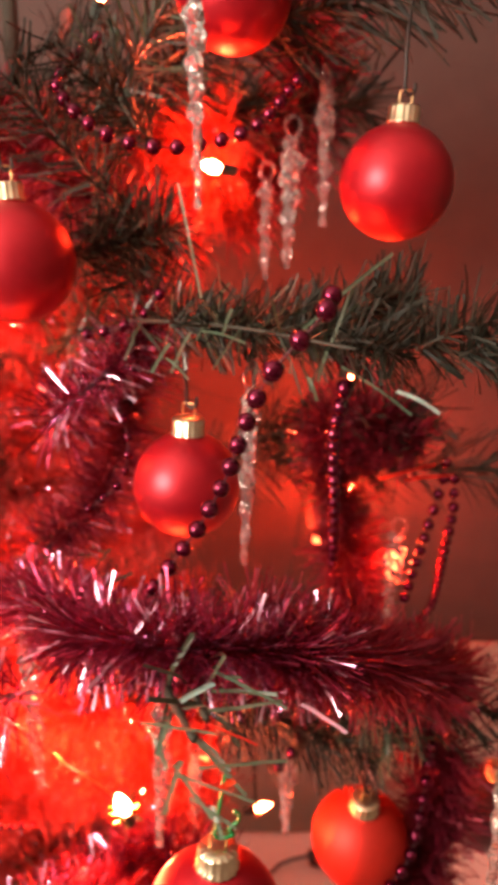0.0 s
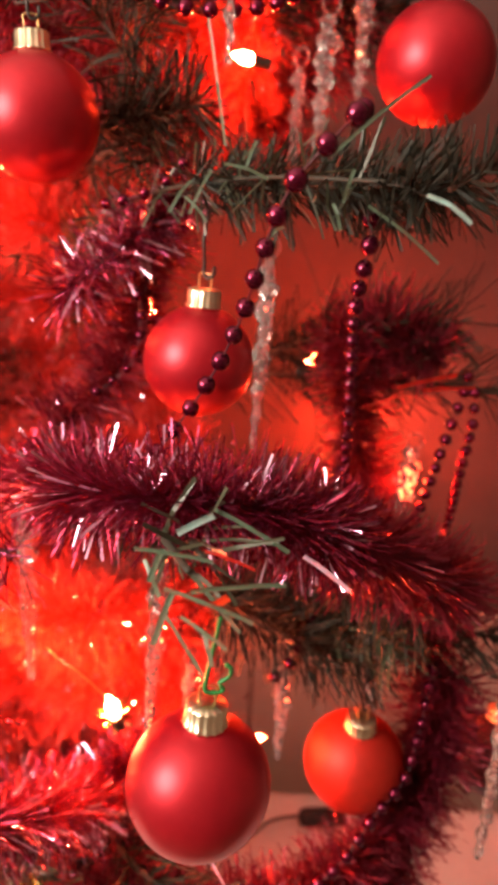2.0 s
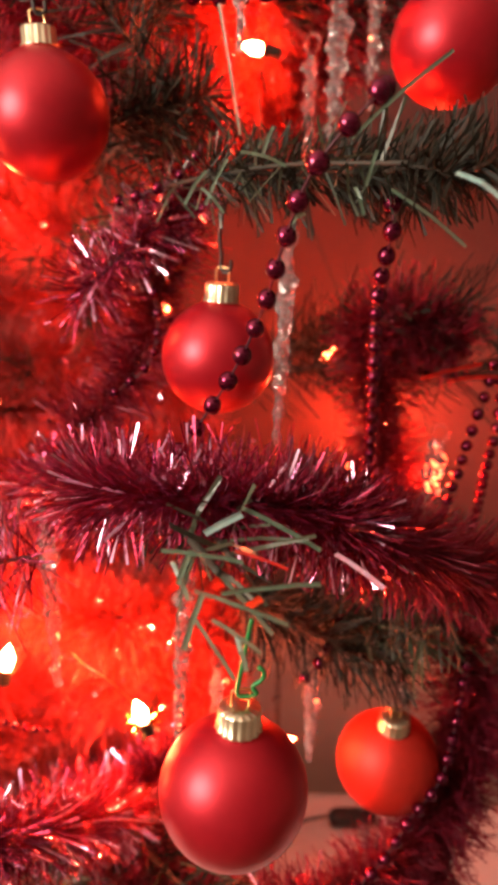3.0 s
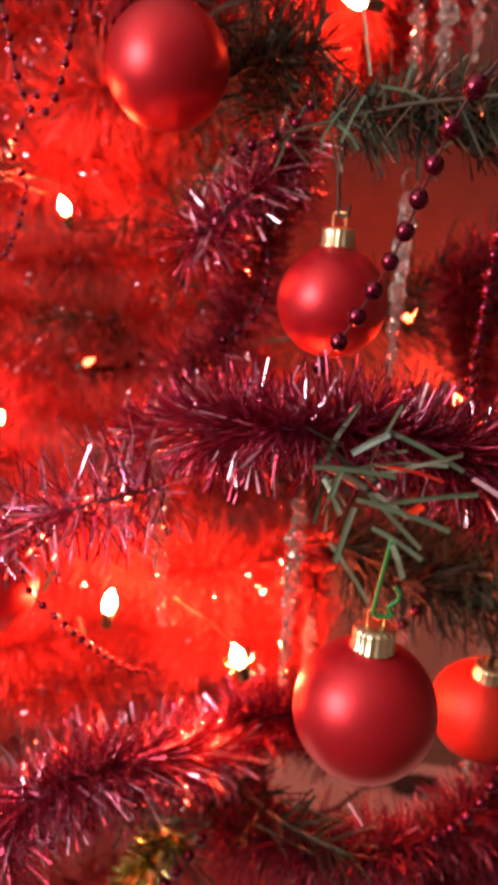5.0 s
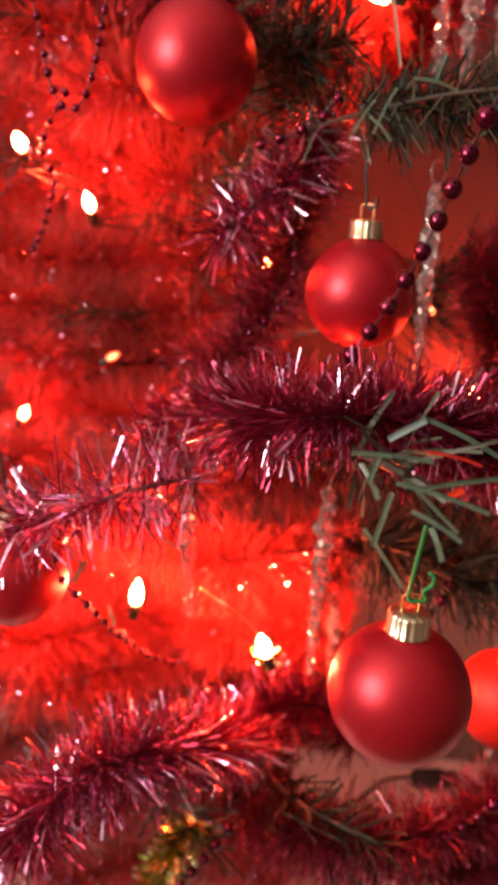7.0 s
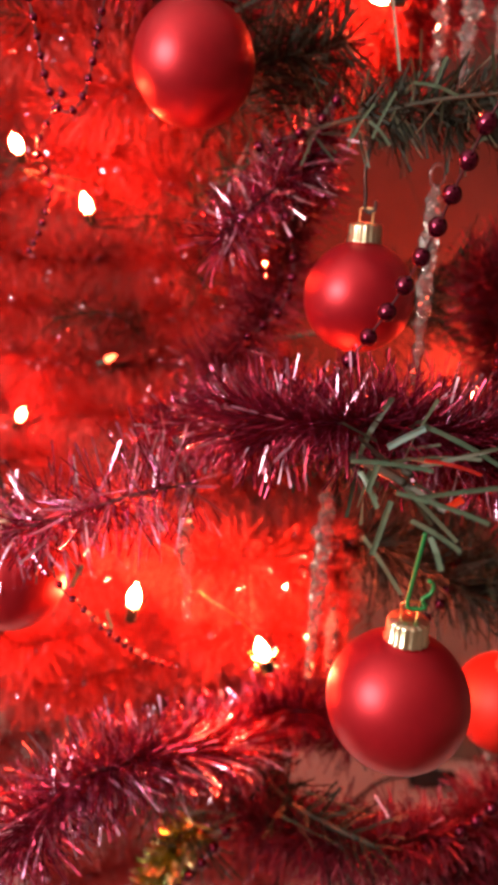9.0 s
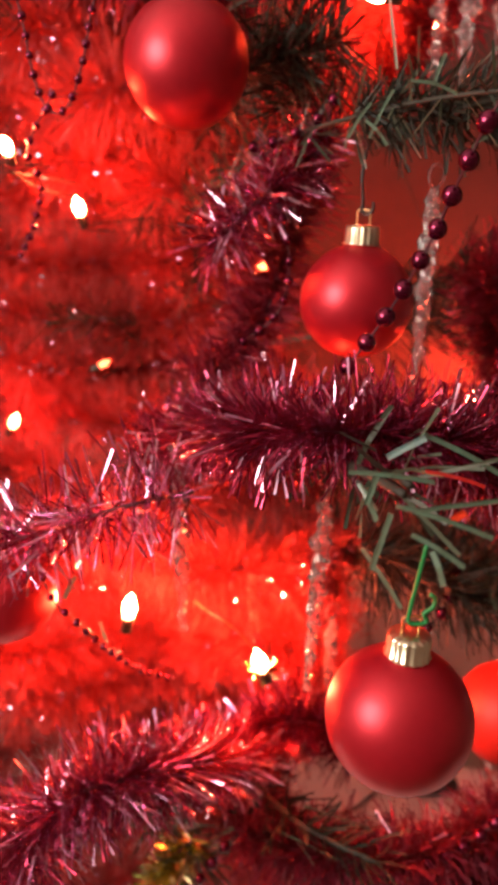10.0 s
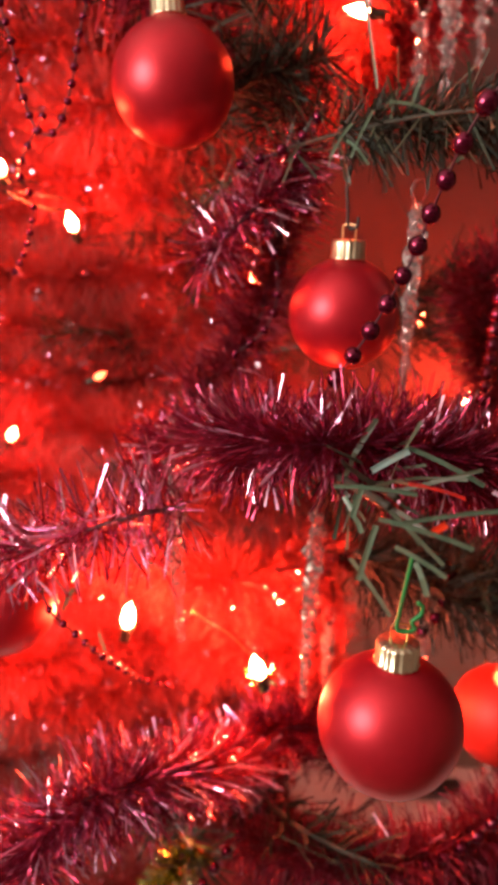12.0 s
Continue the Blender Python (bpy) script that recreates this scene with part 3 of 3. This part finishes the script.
# ---- baubles ----
def bauble(centre, r, label, material=SATIN, turn=(0, 0, 0), hook="dark", lift=0.03, cap_r=0.0089):
    g = thing("bauble", tp(*centre), label, "bauble", "red baubles on the tree")
    b = bmesh.new()
    prof = []
    for k in range(33):
        a = math.pi * k / 32
        prof.append((max(0.0004, r * math.sin(a)), -r * math.cos(a)))
    prof = [(x, z) for x, z in prof if not (z > 0 and x < cap_r * 0.85)] + [(cap_r * 0.82, r * 1.005), (cap_r * 0.8, r * 1.06)]
    lathe(b, prof, 64)
    part("ball", b, material, g)
    b = bmesh.new()
    z0 = r * 0.975
    lathe(b, [(cap_r * 1.06, z0), (cap_r * 1.1, z0 + 0.0008), (cap_r, z0 + 0.0014), (cap_r, z0 + 0.0085), (cap_r * 0.93, z0 + 0.0097), (cap_r * 0.3, z0 + 0.0102)], 84, 0.03, 16)
    part("cap", b, GOLD_CAP, g, "ribbed pale gold metal cap")
    top = z0 + 0.010
    b = bmesh.new()
    tube(b, smooth_line([(-0.0035, 0, top - 0.002), (-0.0036, 0, top + 0.004), (-0.0032, 0, top + 0.0075), (0.0032, 0, top + 0.0075), (0.0036, 0, top + 0.004), (0.0035, 0, top - 0.002)], 0.001), 0.0005, 6)
    part("loop", b, BRASS_WIRE, g)
    b = bmesh.new()
    h = top + 0.006
    if hook == "green":
        pts = [(0.006, 0, h + 0.012), (0.0085, 0, h + 0.010), (0.008, 0, h + 0.006), (0.0045, 0, h + 0.003), (0.0065, 0, h - 0.0005), (0.002, 0, h - 0.0015), (-0.0015, 0, h + 0.0), (-0.001, 0, h + 0.008), (0.002, 0, h + lift)]
    else:
        pts = [(0.0045, 0, h + 0.006), (0.0045, 0, h + 0.002), (0.002, 0, h - 0.0005), (-0.001, 0, h + 0.001), (-0.0015, 0, h + 0.008), (-0.003, 0, h + 0.6 * lift), (-0.001, 0.004, h + lift), (0.004, 0.01, h + lift)]
    tube(b, smooth_line(pts, 0.0012), 0.0010, 6)
    part("hook", b, GREEN_WIRE if hook == "green" else STEEL, g, "green wire hook" if hook == "green" else "")
    g.rotation_euler = [radians(a) for a in turn]
    return g


bauble((-0.0105, 0.2546, 0.953), 0.0312, "satin red bauble with gold cap on a green wire hook", hook="green", turn=(0, 2, 10), lift=0.034)
bauble((-0.0335, 0.3947, 1.1115), 0.0306, "satin red bauble hanging behind a bead string", turn=(0, 2, -20), lift=0.036)
bauble((-0.131, 0.418, 1.233), 0.0337, "satin red bauble reflecting a yellow bulb", turn=(0, -3, 15))
bauble((0.087, 0.423, 0.834), 0.0345, "small orange-lit red bauble hanging beside dark tinsel", ORANGE, turn=(12, -4, 20), lift=0.04, cap_r=0.0098)
bauble((0.0863, 0.4529, 1.281), 0.0332, "satin red bauble against the wall, half lit", turn=(0, 3, 5), lift=0.05)
bauble((-0.011, 0.47, 1.385), 0.0340, "satin red bauble high among the branches", turn=(0, 2, 40))
bauble((-0.234, 0.362, 0.938), 0.0325, "satin red bauble glowing beside a lit bulb", turn=(0, 0, 70))
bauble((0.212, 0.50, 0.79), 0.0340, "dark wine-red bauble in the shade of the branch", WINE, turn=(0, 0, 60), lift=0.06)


# ---- icicles ----
def icicle(top, length, r=0.0062, lean=(0, 0), seed=0, label="twisted clear acrylic icicle hanging from a branch"):
    g = thing("icicle", tp(*top), label, "icicle ornament", "clear icicles on the tree")
    rng = random.Random(seed)
    b = bmesh.new()
    n, sides = int(length * 330), 7
    rings = []
    lump = 1.0
    for k in range(n + 1):
        u = k / n
        z = -0.006 - u * (length - 0.006)
        if k % 2 == 0:
            lump = rng.uniform(0.74, 1.18)
        rr = 0.86 * r * (0.65 + 0.35 * min(1, u * 8)) * (1 - 0.66 * u ** 1.5) * lump
        off = 0.16 * r * (1 - 0.7 * u)
        a0 = u * length * 260 + seed
        ring = []
        for s in range(sides):
            a = 6.28318 * s / sides + 0.35 * (k % 2)
            q = rr * (1 + 0.18 * math.cos(2 * (a - a0)) + rng.uniform(-0.13, 0.13))
            ring.append(b.verts.new((q * math.cos(a) + off * math.cos(a0), q * math.sin(a) + off * math.sin(a0), z + rng.uniform(-0.0006, 0.0006))))
        rings.append(ring)
    for p, q in zip(rings, rings[1:]):
        for s in range(sides):
            b.faces.new((p[s], q[s], q[(s + 1) % sides], p[(s + 1) % sides]))
    b.faces.new(rings[0])
    b.faces.new(rings[-1][::-1])
    rod = part("rod", b, ACRYL, g)
    rod.data.polygons.foreach_set("use_smooth", [False] * len(rod.data.polygons))
    b = bmesh.new()
    tube(b, [Vector((0.0056 * math.sin(a), 0, 0.0 + 0.0056 * math.cos(a))) for a in [0.33 * k - 2.8 for k in range(18)]], 0.0008, 6)
    part("ring", b, ACRYL, g)
    g.rotation_euler = (Matrix.Rotation(radians(lean[1]), 3, "Y") @ Matrix.Rotation(radians(lean[0]), 3, "X") @ Matrix.Rotation(seed * 0.7, 3, "Z")).to_euler()
    return g


icicle((0.0025, 0.385, 1.176), 0.110, 0.0058, (0, 1), 1, "twisted clear acrylic icicle crossed by burgundy beads")
icicle((-0.0440, 0.358, 1.012), 0.132, 0.0062, (4, 2.6), 2)
icicle((-0.1323, 0.392, 1.0433), 0.150, 0.0076, (3.5, 0), 3, "clear acrylic icicle half hidden behind tinsel")
icicle((0.0370, 0.47, 0.868), 0.077, 0.0072, (0, 0), 4, "clear icicle glowing red beside a bauble")
icicle((0.026, 0.48, 1.315), 0.085, 0.0078, (0, 1), 5)
icicle((0.049, 0.52, 1.352), 0.095, 0.0070, (0, -1), 6)
icicle((-0.029, 0.401, 1.375), 0.112, 0.0056, (0, -1), 7)
icicle((0.011, 0.50, 1.290), 0.068, 0.0058, (0, 0), 8)
icicle((0.111, 0.48, 1.052), 0.08, 0.0090, (0, 3), 9, "clear icicle glowing orange over a bulb")
icicle((-0.0335, 0.455, 0.8847), 0.08, 0.0056, (0, 0), 10, "clear icicle with ring behind the big bauble")
icicle((0.161, 0.36, 0.972), 0.150, 0.0070, (0, 1), 11, "long clear acrylic icicle before the white cloth")
icicle((0.1165, 0.54, 0.825), 0.168, 0.0075, (7.5, -2), 12)


# ---- bead strings ----
bead_bm = bmesh.new()
bmesh.ops.create_uvsphere(bead_bm, u_segments=14, v_segments=9, radius=1.0)
BEAD_MESH = mesh_of(bead_bm, "bead")
BEAD_MESH.materials.append(BEAD)
BEAD_MESH.polygons.foreach_set("use_smooth", [True] * len(BEAD_MESH.polygons))


def beads(points, size, gap, label, seed=0):
    line = smooth_line([tp(*p) for p in points], gap)
    g = thing("bead_string", line[0], label, "bead string", "burgundy bead strings on the tree")
    rng = random.Random(seed)
    b = bmesh.new()
    tube(b, [p - line[0] for p in smooth_line([tp(*p) for p in points], gap / 3)], 0.0006, 5)
    part("thread", b, THREAD, g)
    for p in line:
        o = new("bead", BEAD_MESH)
        o.parent = g
        o.location = p - line[0]
        s = 0.5 * size * rng.uniform(0.93, 1.06)
        o.scale = (s, s, s * 1.05)
        o.rotation_euler = (rng.uniform(-0.5, 0.5), rng.uniform(-0.5, 0.5), rng.uniform(0, 6))


BD = "string of metallic burgundy beads draped between branches"
beads([(0.0325, 0.284, 1.228), (0.0265, 0.266, 1.221), (0.0085, 0.270, 1.199), (-0.0005, 0.288, 1.174), (-0.0085, 0.308, 1.145), (-0.0225, 0.325, 1.113), (-0.0405, 0.337, 1.083), (-0.0555, 0.341, 1.060)], 0.0085, 0.0158,
      "burgundy bead string hanging before a red bauble", 1)
beads([(0.047, 0.345, 1.192), (0.047, 0.34, 1.179), (0.047, 0.37, 1.148), (0.055, 0.42, 1.097), (0.068, 0.5, 1.006)], 0.0085, 0.0140, BD, 2)
beads([(0.14, 0.48, 1.10), (0.137, 0.474, 1.088), (0.129, 0.471, 1.057), (0.125, 0.48, 1.022), (0.12, 0.49, 0.985)], 0.008, 0.0115, BD, 3)
beads([(0.145, 0.475, 1.09), (0.148, 0.48, 1.064), (0.15, 0.5, 1.021), (0.159, 0.55, 0.951), (0.145, 0.57, 0.915)], 0.008, 0.0115, BD, 4)
beads([(0.135, 0.43, 0.92), (0.132, 0.425, 0.894), (0.124, 0.41, 0.851), (0.116, 0.40, 0.835), (0.097, 0.385, 0.82), (0.076, 0.37, 0.795), (0.045, 0.36, 0.772), (0.0, 0.35, 0.755)], 0.009, 0.0125, BD, 5)
beads([(-0.230, 0.41, 1.30), (-0.219, 0.41, 1.257), (-0.213, 0.41, 1.222), (-0.204, 0.408, 1.207), (-0.194, 0.408, 1.211), (-0.186, 0.41, 1.232), (-0.183, 0.42, 1.259), (-0.176, 0.43, 1.29)], 0.0048, 0.0095,
      "loop of burgundy beads hanging beside a bauble", 6)
beads([(-0.215, 0.44, 1.22), (-0.236, 0.45, 1.191), (-0.233, 0.46, 1.171), (-0.249, 0.48, 1.142), (-0.27, 0.5, 1.12)], 0.0048, 0.0105, BD, 7)
beads([(-0.205, 0.34, 0.985), (-0.198, 0.335, 0.965), (-0.191, 0.33, 0.952), (-0.182, 0.335, 0.938), (-0.172, 0.36, 0.904), (-0.16, 0.4, 0.861), (-0.145, 0.43, 0.835)], 0.0048, 0.0120, BD, 8)
beads([(-0.10, 0.52, 1.37), (-0.115, 0.47, 1.335), (-0.085, 0.44, 1.305), (-0.045, 0.44, 1.297), (0.0, 0.46, 1.31), (0.03, 0.5, 1.345)], 0.009, 0.0135, BD, 9)
beads([(-0.175, 0.40, 0.62), (-0.15, 0.385, 0.66), (-0.12, 0.385, 0.70), (-0.095, 0.40, 0.73), (-0.06, 0.42, 0.75)], 0.0085, 0.0145, BD, 10)
beads([(0.05, 0.45, 0.925), (0.039, 0.42, 0.915), (0.028, 0.415, 0.902), (0.02, 0.42, 0.89)], 0.0085, 0.0135, "short end of a burgundy bead string by a bauble cap", 13)
beads([(-0.095, 0.43, 1.192), (-0.078, 0.42, 1.196), (-0.06, 0.42, 1.205), (-0.045, 0.43, 1.225)], 0.0065, 0.014, BD, 11)
beads([(-0.08, 0.42, 1.165), (-0.072, 0.425, 1.13), (-0.078, 0.43, 1.10), (-0.10, 0.43, 1.08)], 0.006, 0.012, BD, 12)


# ---- the string of lights ----
lights = thing("light_string", tp(TRUNK[0], TRUNK[1], 1.0), "string of small glowing red-orange bulbs on dark cable, a few added unseen as fill", "fairy lights")
L0 = Vector(lights.location)


def bulb_meshes():
    b = bmesh.new()
    lathe(b, [(0.0006, -0.0005), (0.0034, 0.0), (0.0044, 0.003), (0.0046, 0.006), (0.0040, 0.0095), (0.0024, 0.013), (0.0011, 0.0155), (0.0004, 0.0175)], 14)
    glass = mesh_of(b, "bulb")
    b = bmesh.new()
    lathe(b, [(0.0030, -0.014), (0.0042, -0.013), (0.0042, -0.003), (0.0048, -0.0028), (0.0048, -0.0008), (0.0036, -0.0006)], 14)
    return glass, mesh_of(b, "socket")


GLASS, SOCKET = bulb_meshes()
GLASS.polygons.foreach_set("use_smooth", [True] * len(GLASS.polygons))
SOCKET.materials.append(CABLE)
GLASS_SOFT, GLASS_FAINT, GLASS_FILL, GLASS_WARM = GLASS.copy(), GLASS.copy(), GLASS.copy(), GLASS.copy()
GLASS.materials.append(LIT)
GLASS_SOFT.materials.append(LIT_SOFT)
GLASS_FAINT.materials.append(LIT_FAINT)
GLASS_FILL.materials.append(LIT_FILL)
GLASS_WARM.materials.append(LIT_WARM)
BULBS = [((-0.2900, 0.40, 0.8484), 4, (0, 30)), ((-0.0213, 0.54, 1.2946), 4, (0, -80)), ((-0.081, 0.421, 0.856), 2, (10, -15)), ((-0.177, 0.429, 0.885), 2, (0, 10)), ((-0.2415, 0.56, 1.1545), 4, (40, 0)),
         ((-0.253, 0.46, 1.191), 4, (60, 20)), ((-0.310, 0.56, 0.98), 1, (20, 30)), ((-0.231, 0.56, 1.035), 0, (0, 60)), ((0.0155, 0.54, 0.7495), 1, (0, 70)),
         ((0.0402, 0.672, 1.067), 1, (0, 40)), ((-0.098, 0.52, 1.392), 1, (0, 20)), ((0.069, 0.62, 0.976), 0, (0, -30)), ((0.112, 0.497, 1.012), 1, (0, 0)),
         # added fill bulbs, tucked behind ornaments to brighten wall and inner tree
         ((-0.112, 0.70, 1.098), 3, (0, 0)), ((0.132, 0.86, 0.945), 3, (0, 0)), ((-0.17, 0.55, 0.96), 1, (0, 30)), ((0.12, 0.84, 1.09), 1, (0, 80)), ((-0.03, 0.50, 0.83), 1, (20, 0))]
spots = []
for place, strong, tilt in BULBS:
    s = new("socket", SOCKET)
    s.parent = lights
    s.location = tp(*place) - L0
    s.rotation_euler = (radians(tilt[0]), radians(tilt[1]), 0)
    g = new("bulb", (GLASS_FAINT, GLASS_SOFT, GLASS, GLASS_FILL, GLASS_WARM)[strong])
    g.parent = s
    s.scale = [(0.6, 0.85, 1.0, 1.0, 0.9)[strong]] * 3
    tagged(g, "glowing yellow-white bulb, a few of these added unseen as fill" if strong >= 2 else "small orange bulb, a few of these added unseen as fill")
    spots.append(tp(*place) - L0 - Vector((0, 0, 0.012)))
order, left = [spots[0]], spots[1:]
while left:
    nxt = min(left, key=lambda p: (p - order[-1]).length)
    left.remove(nxt)
    back = Vector((0, 0.17, -0.006))
    order += [order[-1] + back, (order[-1] + nxt) / 2 + Vector((0.01, 0.21, -0.02)), nxt + back, nxt]
bm = bmesh.new()
tube(bm, smooth_line(order, 0.008), 0.0008, 6)
part("cable", bm, CABLE, lights)
bm = bmesh.new()
tube(bm, smooth_line([tp(*p) - L0 for p in ((-0.128, 0.42, 0.905), (-0.116, 0.41, 0.903), (-0.102, 0.405, 0.898), (-0.088, 0.41, 0.88), (-0.083, 0.42, 0.862))], 0.003), 0.0006, 6)
part("wire_loop", bm, BRASS_WIRE, lights, "thin bare wire loop")
# star of gold strips added to imitate the bulb's flare
rng = np.random.default_rng(77)
rays = rng.normal(size=(46, 3)) * (1.0, 0.7, 0.8)
me = strips("flare_strips", np.tile(np.array(tp(-0.081, 0.424, 0.852) - L0), (46, 1)), rays, rng.uniform(0.007, 0.014, 46), rng.uniform(0.001, 0.0022, 46), rng)
add("flare_strips", me, GOLD_FOIL, lights, "gold foil strips added round a bulb in the shape of its flare", smooth=False)


def plug():
    """The coupling of the light string and its loose cables on the cloth."""
    g = thing("cable_connector", (0.128, 0.80, TABLE + 0.021), "black cable connector with loose cables on the cloth", "connector")
    b = bmesh.new()
    lathe(b, [(0.005, -0.032), (0.010, -0.030), (0.0125, -0.021), (0.0125, 0.009), (0.010, 0.011), (0.010, 0.028), (0.005, 0.031)], 16)
    bmesh.ops.rotate(b, verts=b.verts[:], matrix=Matrix.Rotation(radians(84), 3, "Y"))
    part("body", b, PLUG, g)
    for pts in ([(-0.03, 0, 0), (-0.07, -0.01, -0.005), (-0.12, -0.05, -0.012), (-0.2, -0.06, -0.013), (-0.26, -0.13, -0.013)],
                [(0.03, 0, -0.003), (0.05, -0.03, -0.012), (0.035, -0.09, -0.013), (0.0, -0.12, -0.013), (-0.06, -0.11, -0.013)]):
        b = bmesh.new()
        tube(b, smooth_line(pts, 0.006), 0.0022, 7)
        part("cable", b, PLUG, g)


plug()
